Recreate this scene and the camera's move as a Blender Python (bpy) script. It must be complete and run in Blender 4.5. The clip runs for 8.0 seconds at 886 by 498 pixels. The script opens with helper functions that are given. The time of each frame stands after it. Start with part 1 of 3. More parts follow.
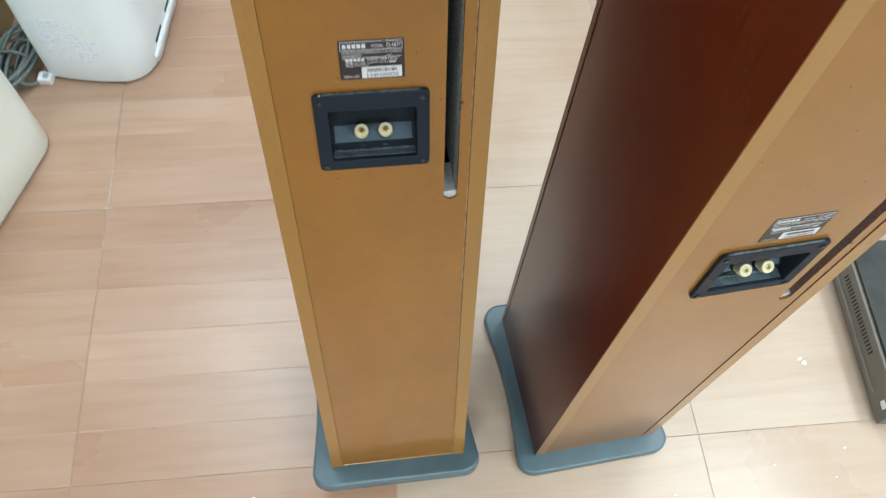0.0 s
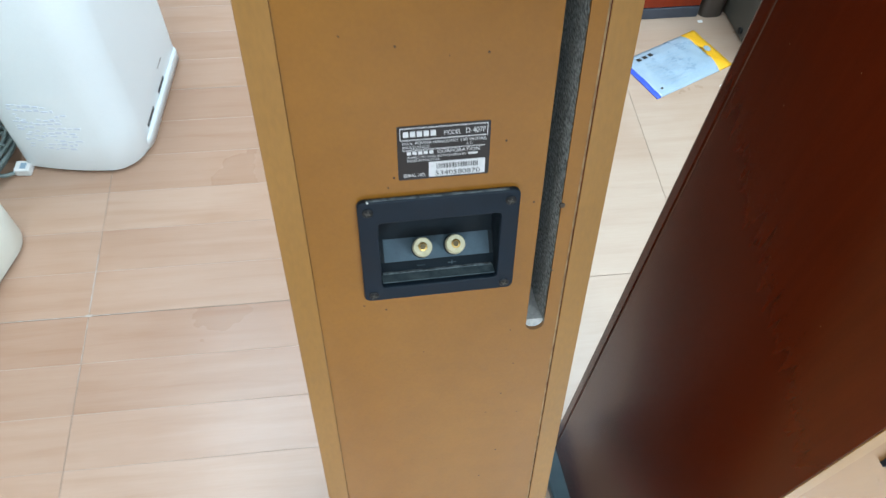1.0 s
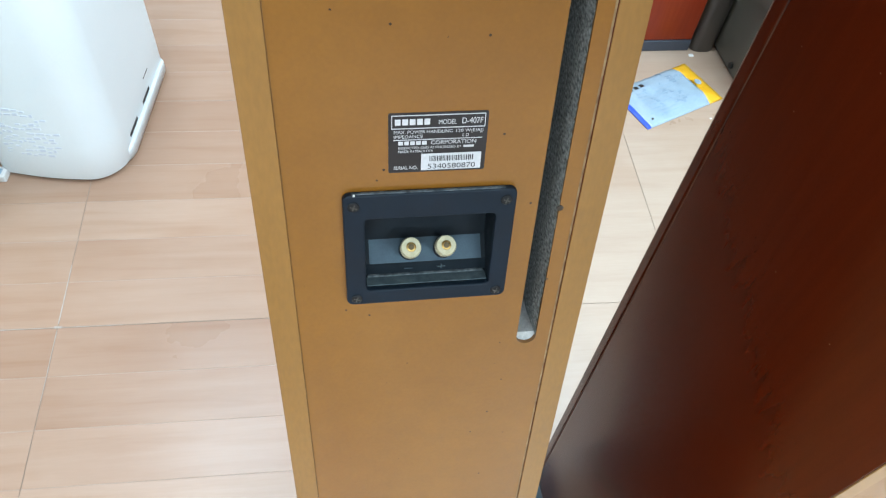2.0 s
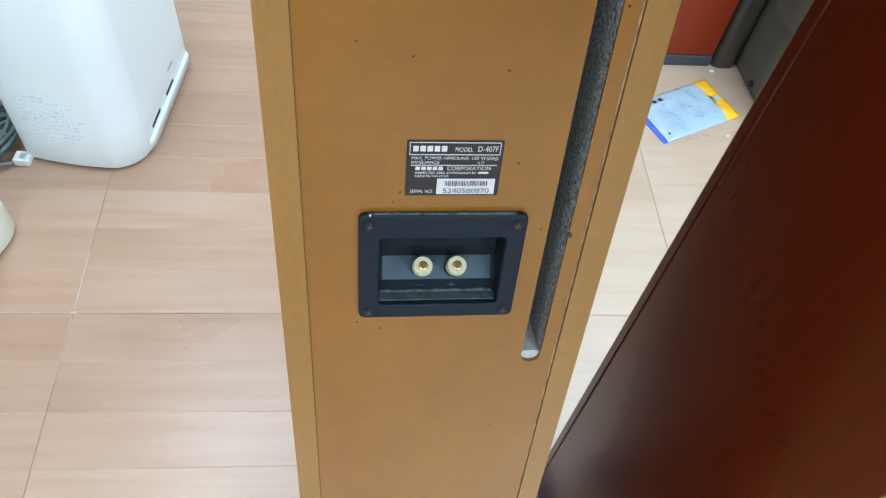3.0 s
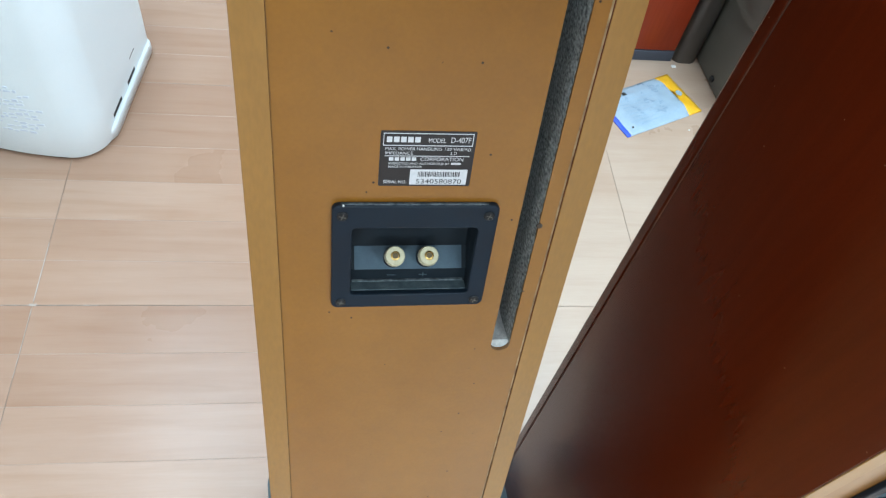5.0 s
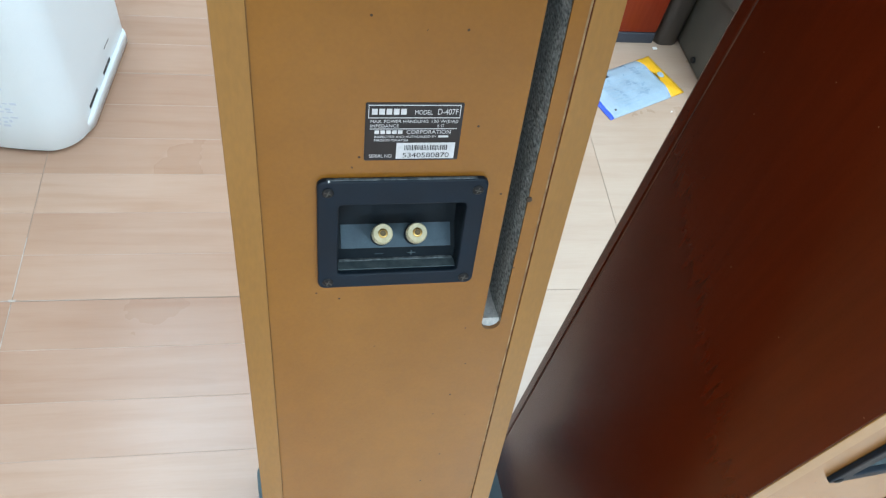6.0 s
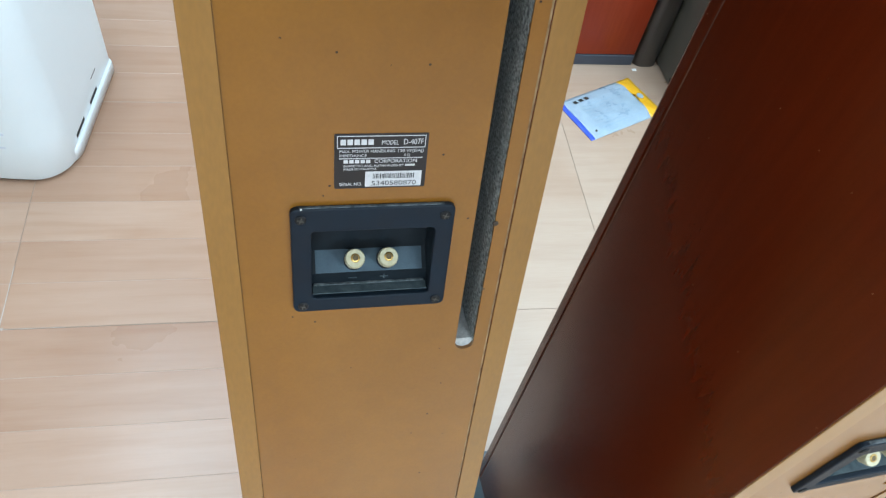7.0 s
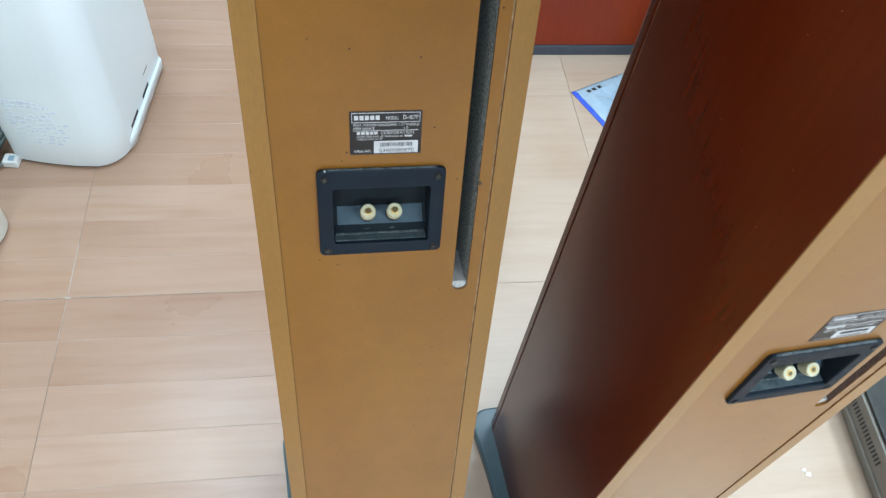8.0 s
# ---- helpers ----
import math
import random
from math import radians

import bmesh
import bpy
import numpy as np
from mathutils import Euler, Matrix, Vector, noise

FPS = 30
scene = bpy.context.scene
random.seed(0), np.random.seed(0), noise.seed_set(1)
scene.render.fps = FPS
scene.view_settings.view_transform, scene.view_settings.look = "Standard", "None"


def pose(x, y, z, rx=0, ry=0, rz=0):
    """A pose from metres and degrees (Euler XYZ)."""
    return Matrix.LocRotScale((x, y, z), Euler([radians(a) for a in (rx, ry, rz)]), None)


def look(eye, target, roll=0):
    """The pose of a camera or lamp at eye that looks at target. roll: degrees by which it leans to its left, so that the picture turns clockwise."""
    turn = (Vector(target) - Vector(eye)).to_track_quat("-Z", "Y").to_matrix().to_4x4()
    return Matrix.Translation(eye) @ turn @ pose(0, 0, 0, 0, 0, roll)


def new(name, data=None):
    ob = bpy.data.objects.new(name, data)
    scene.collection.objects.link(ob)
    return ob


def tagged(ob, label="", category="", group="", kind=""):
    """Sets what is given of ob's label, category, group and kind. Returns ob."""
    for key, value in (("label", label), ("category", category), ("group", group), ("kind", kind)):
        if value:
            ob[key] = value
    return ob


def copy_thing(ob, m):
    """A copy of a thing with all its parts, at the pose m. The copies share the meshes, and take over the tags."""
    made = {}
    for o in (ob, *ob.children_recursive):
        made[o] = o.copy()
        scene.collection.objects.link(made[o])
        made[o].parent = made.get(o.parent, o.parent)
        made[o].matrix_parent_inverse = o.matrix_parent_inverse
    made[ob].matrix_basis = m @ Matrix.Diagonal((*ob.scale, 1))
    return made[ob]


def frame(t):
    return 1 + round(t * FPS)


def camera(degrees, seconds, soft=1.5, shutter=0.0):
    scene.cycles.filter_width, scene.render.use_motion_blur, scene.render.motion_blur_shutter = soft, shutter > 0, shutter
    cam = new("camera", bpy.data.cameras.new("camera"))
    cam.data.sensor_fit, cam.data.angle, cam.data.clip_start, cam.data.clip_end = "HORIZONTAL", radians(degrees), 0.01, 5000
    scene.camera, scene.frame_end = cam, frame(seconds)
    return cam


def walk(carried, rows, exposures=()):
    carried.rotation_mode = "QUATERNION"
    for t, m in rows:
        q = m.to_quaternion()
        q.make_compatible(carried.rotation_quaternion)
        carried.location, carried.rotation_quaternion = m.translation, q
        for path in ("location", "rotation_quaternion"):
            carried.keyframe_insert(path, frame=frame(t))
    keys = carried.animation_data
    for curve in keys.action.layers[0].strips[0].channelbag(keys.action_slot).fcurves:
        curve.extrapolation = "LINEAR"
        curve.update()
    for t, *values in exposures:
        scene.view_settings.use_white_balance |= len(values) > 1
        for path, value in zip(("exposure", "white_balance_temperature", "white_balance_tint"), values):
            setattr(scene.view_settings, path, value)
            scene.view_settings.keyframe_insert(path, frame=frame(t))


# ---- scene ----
cam = camera(61.38, 8.0, soft=1.25, shutter=0.3)
PATH = [
    (0, (-0.2827, -0.2588, 1.3915), (-0.0812, 0.4676, -0.0198), 5.51),
    (0.3, (-0.2926, -0.2552, 1.3299), (-0.0540, 0.4789, -0.0716), 11.52),
    (0.5, (-0.2987, -0.2092, 1.3117), (-0.0626, 0.5751, -0.0627), 8.90),
    (0.6, (-0.3014, -0.1840, 1.2980), (-0.0630, 0.6282, -0.0597), 9.38),
    (0.9, (-0.3149, -0.0943, 1.2596), (-0.1004, 0.7473, -0.0842), 3.39),
    (1, (-0.3157, -0.0969, 1.2361), (-0.0817, 0.7569, -0.0966), 4.08),
    (1.5, (-0.3173, -0.0973, 1.1924), (-0.0269, 0.8051, -0.0965), 6.72),
    (3, (-0.3190, -0.0924, 1.2199), (-0.0657, 0.8100, -0.0769), 9.16),
    (3.5, (-0.3224, -0.0918, 1.2249), (-0.0252, 0.8050, -0.0663), 11.82),
    (4, (-0.3234, -0.0989, 1.2285), (-0.0196, 0.7962, -0.0624), 11.49),
    (4.5, (-0.3242, -0.0954, 1.2282), (-0.0132, 0.7943, -0.0647), 12.21),
    (6, (-0.3275, -0.0982, 1.2087), (0.0328, 0.7571, -0.0946), 13.73),
    (6.5, (-0.3253, -0.0989, 1.2084), (0.0294, 0.7800, -0.0807), 12.02),
    (7, (-0.3168, -0.1102, 1.2274), (0.0638, 0.7773, -0.0484), 13.08),
    (7.5, (-0.3222, -0.1585, 1.2973), (0.0054, 0.7255, 0.0045), 10.88),
    (8, (-0.3177, -0.2199, 1.3196), (-0.0117, 0.6715, 0.0267), 9.43),
]
walk(cam, [(t, look(eye, target, roll)) for t, eye, target, roll in PATH],
     exposures=[(0, 0.0, 6500, 10), (0.5, 0.03, 6450, 10), (1.0, 0.17, 5980, 9), (1.6, 0.3, 5980, 9), (3.0, 0.18, 5920, 9), (4.0, 0.14, 5930, 9), (7.0, 0.11, 5930, 9), (8.0, 0.05, 5950, 9)])

# ---- light: a closed shop room with ceiling panels out of view ----
world = bpy.data.worlds.new("world")
world.use_nodes = True
scene.world = world
world.node_tree.nodes["Background"].inputs[0].default_value = (0.9, 0.95, 1.0, 1)
world.node_tree.nodes["Background"].inputs[1].default_value = 0.05


def unseen_ceiling_lamp(x, y, sx, sy, power, colour=(0.79, 0.935, 1.0)):
    data = bpy.data.lights.new("unseen_ceiling_lamp", "AREA")
    data.shape, data.size, data.size_y, data.energy, data.color = "RECTANGLE", sx, sy, power, colour
    ob = new("unseen_ceiling_lamp", data)
    ob.location = (x, y, 2.55)
    return ob


# last three are added: one for near floor, two to even the rear boards
for lamp_x, lamp_y, wide, deep, watts in ((-0.78, 1.3, 0.45, 1.3, 36), (0.85, 1.15, 0.45, 1.3, 36), (1.45, -0.3, 0.45, 1.3, 52), (-1.0, -2.7, 1.25, 0.45, 110), (1.0, -2.7, 1.25, 0.45, 130)):
    unseen_ceiling_lamp(lamp_x, lamp_y, wide, deep, watts)


# ---- materials ----
def material(name, rough=0.5, metal=0.0, coat=0.0):
    m = bpy.data.materials.new(name)
    m.use_nodes = True
    b = m.node_tree.nodes["Principled BSDF"]
    b.inputs["Roughness"].default_value, b.inputs["Metallic"].default_value = rough, metal
    b.inputs["Coat Weight"].default_value, b.inputs["Coat Roughness"].default_value = coat, 0.15
    return m, m.node_tree, b


def node(tree, kind, **values):
    n = tree.nodes.new(kind)
    for key, value in values.items():
        n.inputs[key].default_value = value
    return n


def coords(tree, scale=(1, 1, 1), shift=False):
    """Object coordinates, stretched; shift moves each object's pattern to its own place."""
    c = tree.nodes.new("ShaderNodeTexCoord")
    m = tree.nodes.new("ShaderNodeMapping")
    m.inputs["Scale"].default_value = scale
    tree.links.new(c.outputs["Object"], m.inputs["Vector"])
    if shift:
        info = tree.nodes.new("ShaderNodeObjectInfo")
        island = tree.nodes.new("ShaderNodeNewGeometry")
        add = tree.nodes.new("ShaderNodeMath")
        add.operation = "ADD"
        mul = tree.nodes.new("ShaderNodeMath")
        mul.operation, mul.inputs[1].default_value = "MULTIPLY", 37.0
        tree.links.new(info.outputs["Random"], add.inputs[0])
        tree.links.new(island.outputs["Random Per Island"], add.inputs[1])
        tree.links.new(add.outputs[0], mul.inputs[0])
        tree.links.new(mul.outputs[0], m.inputs["Location"])
    return m.outputs["Vector"]


def dots(tree, axes, scale):
    """Distance to scattered points over a flat board that lies in two of the axes."""
    c = tree.nodes.new("ShaderNodeTexCoord")
    part_of = tree.nodes.new("ShaderNodeSeparateXYZ")
    joined = tree.nodes.new("ShaderNodeCombineXYZ")
    v = tree.nodes.new("ShaderNodeTexVoronoi")
    v.voronoi_dimensions, v.inputs["Scale"].default_value = "2D", scale
    tree.links.new(c.outputs["Object"], part_of.inputs[0])
    for k, axis in enumerate(axes):
        tree.links.new(part_of.outputs[axis], joined.inputs[k])
    tree.links.new(joined.outputs[0], v.inputs["Vector"])
    return v.outputs["Distance"]


def ramp(tree, fac, stops):
    r = tree.nodes.new("ShaderNodeValToRGB")
    r.color_ramp.elements[0].position, r.color_ramp.elements[0].color = stops[0][0], (*stops[0][1], 1)
    r.color_ramp.elements[1].position, r.color_ramp.elements[1].color = stops[-1][0], (*stops[-1][1], 1)
    for p, c in stops[1:-1]:
        r.color_ramp.elements.new(p).color = (*c, 1)
    tree.links.new(fac, r.inputs[0])
    return r.outputs[0]


def mix(tree, fac, a, b, how="MIX"):
    m = tree.nodes.new("ShaderNodeMix")
    m.data_type, m.blend_type = "RGBA", how
    for slot, value in ((0, fac), (6, a), (7, b)):
        if hasattr(value, "is_output"):
            tree.links.new(value, m.inputs[slot])
        elif slot == 0:
            m.inputs[0].default_value = value
        else:
            m.inputs[slot].default_value = (*value, 1)
    return m.outputs[2]


def bump(tree, b, height, strength, distance):
    n = tree.nodes.new("ShaderNodeBump")
    n.inputs["Strength"].default_value, n.inputs["Distance"].default_value = strength, distance
    tree.links.new(height, n.inputs["Height"])
    tree.links.new(n.outputs[0], b.inputs["Normal"])


def speckled(name, dark, light, rough=0.5, scale=60, fine=900, metal=0.0, coat=0.0, relief=0.15, stretch=(1, 1, 1), shift=False):
    """A surface with broad tone, fine grain and slight relief."""
    m, t, b = material(name, rough, metal, coat)
    v = coords(t, stretch, shift)
    broad = node(t, "ShaderNodeTexNoise", Scale=scale, Detail=5.0)
    grain = node(t, "ShaderNodeTexNoise", Scale=fine, Detail=3.0)
    t.links.new(v, broad.inputs["Vector"])
    t.links.new(v, grain.inputs["Vector"])
    base = ramp(t, broad.outputs["Fac"], [(0.3, dark), (0.7, light)])
    tone = ramp(t, grain.outputs["Fac"], [(0.3, (0.88, 0.88, 0.88)), (0.7, (1, 1, 1))])
    t.links.new(mix(t, 1.0, base, tone, "MULTIPLY"), b.inputs["Base Color"])
    r = ramp(t, broad.outputs["Fac"], [(0.3, (rough * 0.85,) * 3), (0.7, (min(1, rough * 1.2),) * 3)])
    t.links.new(r, b.inputs["Roughness"])
    bump(t, b, grain.outputs["Fac"], relief, 0.001)
    return m


# the rear boards: lacquered fibreboard with small dark pits
def lacquer(name, dark, light, pits=0.0):
    m, t, b = material(name, 0.5, 0.0, 0.85)
    b.inputs["Coat Roughness"].default_value = 0.2
    b.inputs["Coat IOR"].default_value = 1.55
    b.inputs["Specular IOR Level"].default_value = 0.2
    v = coords(t, (1, 1, 1))
    broad = node(t, "ShaderNodeTexNoise", Scale=5.0, Detail=4.0)
    fibre = node(t, "ShaderNodeTexNoise", Scale=420.0, Detail=4.0)
    speck = node(t, "ShaderNodeTexNoise", Scale=60.0, Detail=1.0)
    for n in (broad, fibre, speck):
        t.links.new(v, n.inputs["Vector"])
    base = ramp(t, broad.outputs["Fac"], [(0.3, dark), (0.7, light)])
    cloud = node(t, "ShaderNodeTexNoise", Scale=38.0, Detail=5.0)
    t.links.new(v, cloud.inputs["Vector"])
    base = mix(t, 1.0, base, ramp(t, cloud.outputs["Fac"], [(0.3, (0.92, 0.91, 0.89)), (0.7, (1, 1, 1))]), "MULTIPLY")
    tone = ramp(t, fibre.outputs["Fac"], [(0.3, (0.93, 0.92, 0.90)), (0.7, (1, 1, 1))])
    col = mix(t, 1.0, base, tone, "MULTIPLY")
    spot = ramp(t, dots(t, "XZ", 31.0), [(0.020, (1, 1, 1)), (0.030, (0, 0, 0))])
    some = ramp(t, speck.outputs["Fac"], [(0.53, (0, 0, 0)), (0.57, (1, 1, 1))])
    both = mix(t, 1.0, spot, some, "MULTIPLY")
    fac = t.nodes.new("ShaderNodeMath")
    fac.operation, fac.inputs[1].default_value = "MULTIPLY", pits
    t.links.new(both, fac.inputs[0])
    t.links.new(mix(t, fac.outputs[0], col, (0.02, 0.008, 0.003)), b.inputs["Base Color"])
    bump(t, b, fibre.outputs["Fac"], 0.06, 0.0006)
    return m


OCHRE = lacquer("ochre_lacquered_board", (0.188, 0.075, 0.0060), (0.232, 0.097, 0.0090), 1.0)
EDGE = speckled("pale_ochre_edge", (0.210, 0.096, 0.011), (0.258, 0.122, 0.017), 0.5, 14, 400, 0, 0.7, 0.04, (1, 1, 0.3))
SEAM = speckled("worn_seam", (0.05, 0.012, 0.006), (0.20, 0.09, 0.045), 0.6, 60, 500, 0, 0, 0.1, (1, 1, 0.3))
JOINT = speckled("brown_joint_filler", (0.135, 0.056, 0.006), (0.180, 0.079, 0.009), 0.6, 60, 500, 0, 0, 0.1, (1, 1, 0.3))
GROOVE = speckled("dark_joint", (0.11, 0.052, 0.014), (0.36, 0.25, 0.13), 0.8, 110, 600)


def mahogany_material(name, dark, light, coat):
    m, t, b = material(name, 0.26, 0.0, coat)
    b.inputs["Coat Roughness"].default_value = 0.2
    b.inputs["Specular IOR Level"].default_value = 0.34
    b.inputs["Specular Tint"].default_value = (1.0, 0.66, 0.48, 1)
    v = coords(t, (1, 1, 0.06))
    grain = node(t, "ShaderNodeTexNoise", Scale=120.0, Detail=6.0, Distortion=0.4)
    pores = node(t, "ShaderNodeTexNoise", Scale=700.0, Detail=2.0)
    t.links.new(v, grain.inputs["Vector"])
    t.links.new(v, pores.inputs["Vector"])
    broad = node(t, "ShaderNodeTexNoise", Scale=3.0, Detail=2.0)
    t.links.new(coords(t), broad.inputs["Vector"])
    base = ramp(t, grain.outputs["Fac"], [(0.25, dark), (0.75, light)])
    tone = ramp(t, broad.outputs["Fac"], [(0.3, (0.8, 0.8, 0.8)), (0.7, (1, 1, 1))])
    some = node(t, "ShaderNodeTexNoise", Scale=40.0, Detail=1.0)
    t.links.new(coords(t), some.inputs["Vector"])
    dot = ramp(t, dots(t, "YZ", 20.0), [(0.005, (1, 1, 1)), (0.012, (0, 0, 0))])
    few = ramp(t, some.outputs["Fac"], [(0.5, (0, 0, 0)), (0.55, (0.7, 0.7, 0.7))])
    col = mix(t, 1.0, base, tone, "MULTIPLY")
    fleck = node(t, "ShaderNodeTexNoise", Scale=520.0, Detail=1.0)
    t.links.new(coords(t), fleck.inputs["Vector"])
    col = mix(t, 1.0, col, ramp(t, fleck.outputs["Fac"], [(0.26, (0.88, 0.87, 0.87)), (0.38, (1, 1, 1)), (0.66, (1, 1, 1)), (0.76, (1.1, 1.12, 1.15))]), "MULTIPLY")
    t.links.new(mix(t, mix(t, 1.0, dot, few, "MULTIPLY"), col, (0.32, 0.22, 0.14)), b.inputs["Base Color"])
    bump(t, b, pores.outputs["Fac"], 0.025, 0.0004)
    return m


MAHOGANY = mahogany_material("dark_red_mahogany_veneer", (0.074, 0.0085, 0.0012), (0.092, 0.0108, 0.0015), 0.18)
RED_DOOR = mahogany_material("red_brown_laminate", (0.175, 0.020, 0.0060), (0.21, 0.025, 0.0075), 0.05)
SLATE = speckled("slate_painted_base", (0.055, 0.095, 0.115), (0.075, 0.122, 0.142), 0.4, 25, 900, 0, 0.1, 0.1)
PLATE = speckled("blue_black_plastic", (0.0040, 0.0095, 0.017), (0.0065, 0.014, 0.024), 0.55, 40, 1500, 0, 0, 0.12)
# cup plastic, darkened so its colour carries the shade under the frame
CUP = speckled("stained_shaded_black_plastic", (0.0025, 0.0055, 0.009), (0.008, 0.014, 0.019), 0.6, 60, 900, 0, 0, 0.15)
LINT = speckled("grey_dust", (0.015, 0.024, 0.03), (0.16, 0.185, 0.195), 0.9, 230, 1500, 0, 0, 0.3)
DUSTY = speckled("dusty_black_plastic", (0.028, 0.048, 0.060), (0.085, 0.115, 0.125), 0.75, 160, 900, 0, 0, 0.2)
# dust tone raised to paint the light that falls on the cup's slope
FILM = speckled("blue_grey_lit_dust", (0.024, 0.050, 0.074), (0.062, 0.098, 0.122), 0.7, 70, 900, 0, 0, 0.15)
IVORY = speckled("ivory_plastic", (0.44, 0.41, 0.26), (0.54, 0.50, 0.34), 0.4, 200, 900)
SOCKET = speckled("dark_brass_socket", (0.05, 0.035, 0.012), (0.12, 0.085, 0.03), 0.5, 300, 900)
BRASS = speckled("brass", (0.5, 0.33, 0.10), (0.62, 0.42, 0.15), 0.3, 200, 900, 1.0)
STEEL = speckled("black_screw_steel", (0.006, 0.007, 0.008), (0.016, 0.017, 0.018), 0.4, 300, 900)
for dull in (PLATE, CUP, STEEL):
    dull.node_tree.nodes["Principled BSDF"].inputs["Specular IOR Level"].default_value = 0.22
# paler grey for the crosses on the screw heads
SLOT_EDGE = speckled("pale_slot_metal", (0.05, 0.047, 0.04), (0.14, 0.13, 0.11), 0.5, 300, 900)
LABEL = speckled("black_label_film", (0.010, 0.010, 0.012), (0.014, 0.013, 0.015), 0.4, 30, 900, 0, 0, 0.02)
PRINT = speckled("white_print", (0.50, 0.50, 0.51), (0.58, 0.58, 0.59), 0.6, 50, 500)
BLACK_INK = speckled("black_ink", (0.01, 0.01, 0.01), (0.02, 0.02, 0.02), 0.6, 50, 500)
FOAM = speckled("grey_foam_lining", (0.04, 0.046, 0.046), (0.38, 0.40, 0.38), 0.95, 460, 1600, 0, 0, 0.9, (1, 0.8, 1))
# browner, darker lining for the upright speaker's slot only
BROWN_LINING = speckled("brown_slot_lining", (0.085, 0.048, 0.036), (0.17, 0.105, 0.082), 0.95, 460, 1600, 0, 0, 0.6)
DUST = speckled("pale_lint", (0.35, 0.36, 0.35), (0.5, 0.5, 0.48), 0.95, 400, 1600, 0, 0, 0.5)
# near-black tone that puts the depth's shade into slot walls and notch
CAVITY = speckled("shaded_cabinet_inside", (0.03, 0.022, 0.015), (0.05, 0.035, 0.025), 0.9, 50, 500)
WHITE = speckled("white_plastic", (0.76, 0.83, 0.86), (0.80, 0.86, 0.88), 0.38, 6, 1200, 0, 0.1, 0.03)
CREAM = speckled("aged_cream_plastic", (0.74, 0.76, 0.68), (0.79, 0.81, 0.73), 0.4, 6, 1200, 0, 0.1, 0.03)
OLIVE = speckled("olive_cream_plastic", (0.55, 0.51, 0.29), (0.62, 0.57, 0.34), 0.5, 6, 900)
BLUE_INK = speckled("faded_blue_print", (0.61, 0.68, 0.78), (0.70, 0.76, 0.83), 0.45, 60, 500)
# rubber of rim and feet; on vents it paints the openings' shade
SHADOW_GAP = speckled("dark_rubber_and_vent_shade", (0.015, 0.015, 0.015), (0.03, 0.03, 0.03), 0.8, 50, 500)
CABLE = speckled("grey_green_cable", (0.115, 0.15, 0.145), (0.17, 0.21, 0.20), 0.45, 120, 900)
GREY_METAL = speckled("grey_painted_metal", (0.135, 0.122, 0.100), (0.170, 0.156, 0.130), 0.5, 30, 1400, 0.2, 0, 0.12)
CASE_METAL = speckled("olive_grey_painted_metal", (0.078, 0.074, 0.060), (0.105, 0.100, 0.082), 0.5, 30, 1400, 0.2, 0, 0.12)
DARK_TOP = speckled("black_painted_metal", (0.022, 0.024, 0.022), (0.035, 0.037, 0.034), 0.45, 30, 1400, 0.2, 0, 0.1)
DARK_POST = speckled("dark_walnut_post", (0.050, 0.043, 0.038), (0.085, 0.076, 0.068), 0.35, 60, 700, 0, 0.5, 0.1, (1, 1, 0.1))
PLINTH = speckled("dark_blue_grey_plinth", (0.035, 0.042, 0.06), (0.05, 0.06, 0.08), 0.5, 40, 600)
YELLOW = speckled("yellow_card", (0.80, 0.43, 0.012), (0.86, 0.48, 0.02), 0.45, 30, 700)
BAG = speckled("pale_blue_printed_film", (0.29, 0.39, 0.49), (0.36, 0.47, 0.55), 0.3, 30, 500, 0, 0.3)
BAG_BLUE = speckled("bright_blue_print", (0.03, 0.08, 0.55), (0.05, 0.11, 0.65), 0.35, 30, 500)
BAG_INK = speckled("grey_blue_print", (0.27, 0.38, 0.48), (0.33, 0.44, 0.54), 0.5, 60, 500)
PAPER = speckled("white_paper_scrap", (0.75, 0.75, 0.73), (0.82, 0.82, 0.8), 0.8, 100, 900)
WALL = speckled("off_white_wall_paint", (0.70, 0.71, 0.71), (0.75, 0.76, 0.76), 0.8, 3, 300)
# made-up dark colour of the unseen south wall, dims the boards' reflections
BROWN_WALL = speckled("unseen_brown_wall", (0.10, 0.07, 0.05), (0.14, 0.10, 0.07), 0.6, 6, 300, 0, 0, 0.1, (1, 1, 0.1))
CEILING = speckled("white_ceiling_paint", (0.74, 0.74, 0.73), (0.8, 0.8, 0.79), 0.85, 3, 300)
GROUT = speckled("pale_grout", (0.30, 0.225, 0.175), (0.38, 0.30, 0.24), 0.9, 9, 600)

FILLER = speckled("white_joint_filler", (0.39, 0.31, 0.255), (0.49, 0.44, 0.40), 0.8, 40, 700)


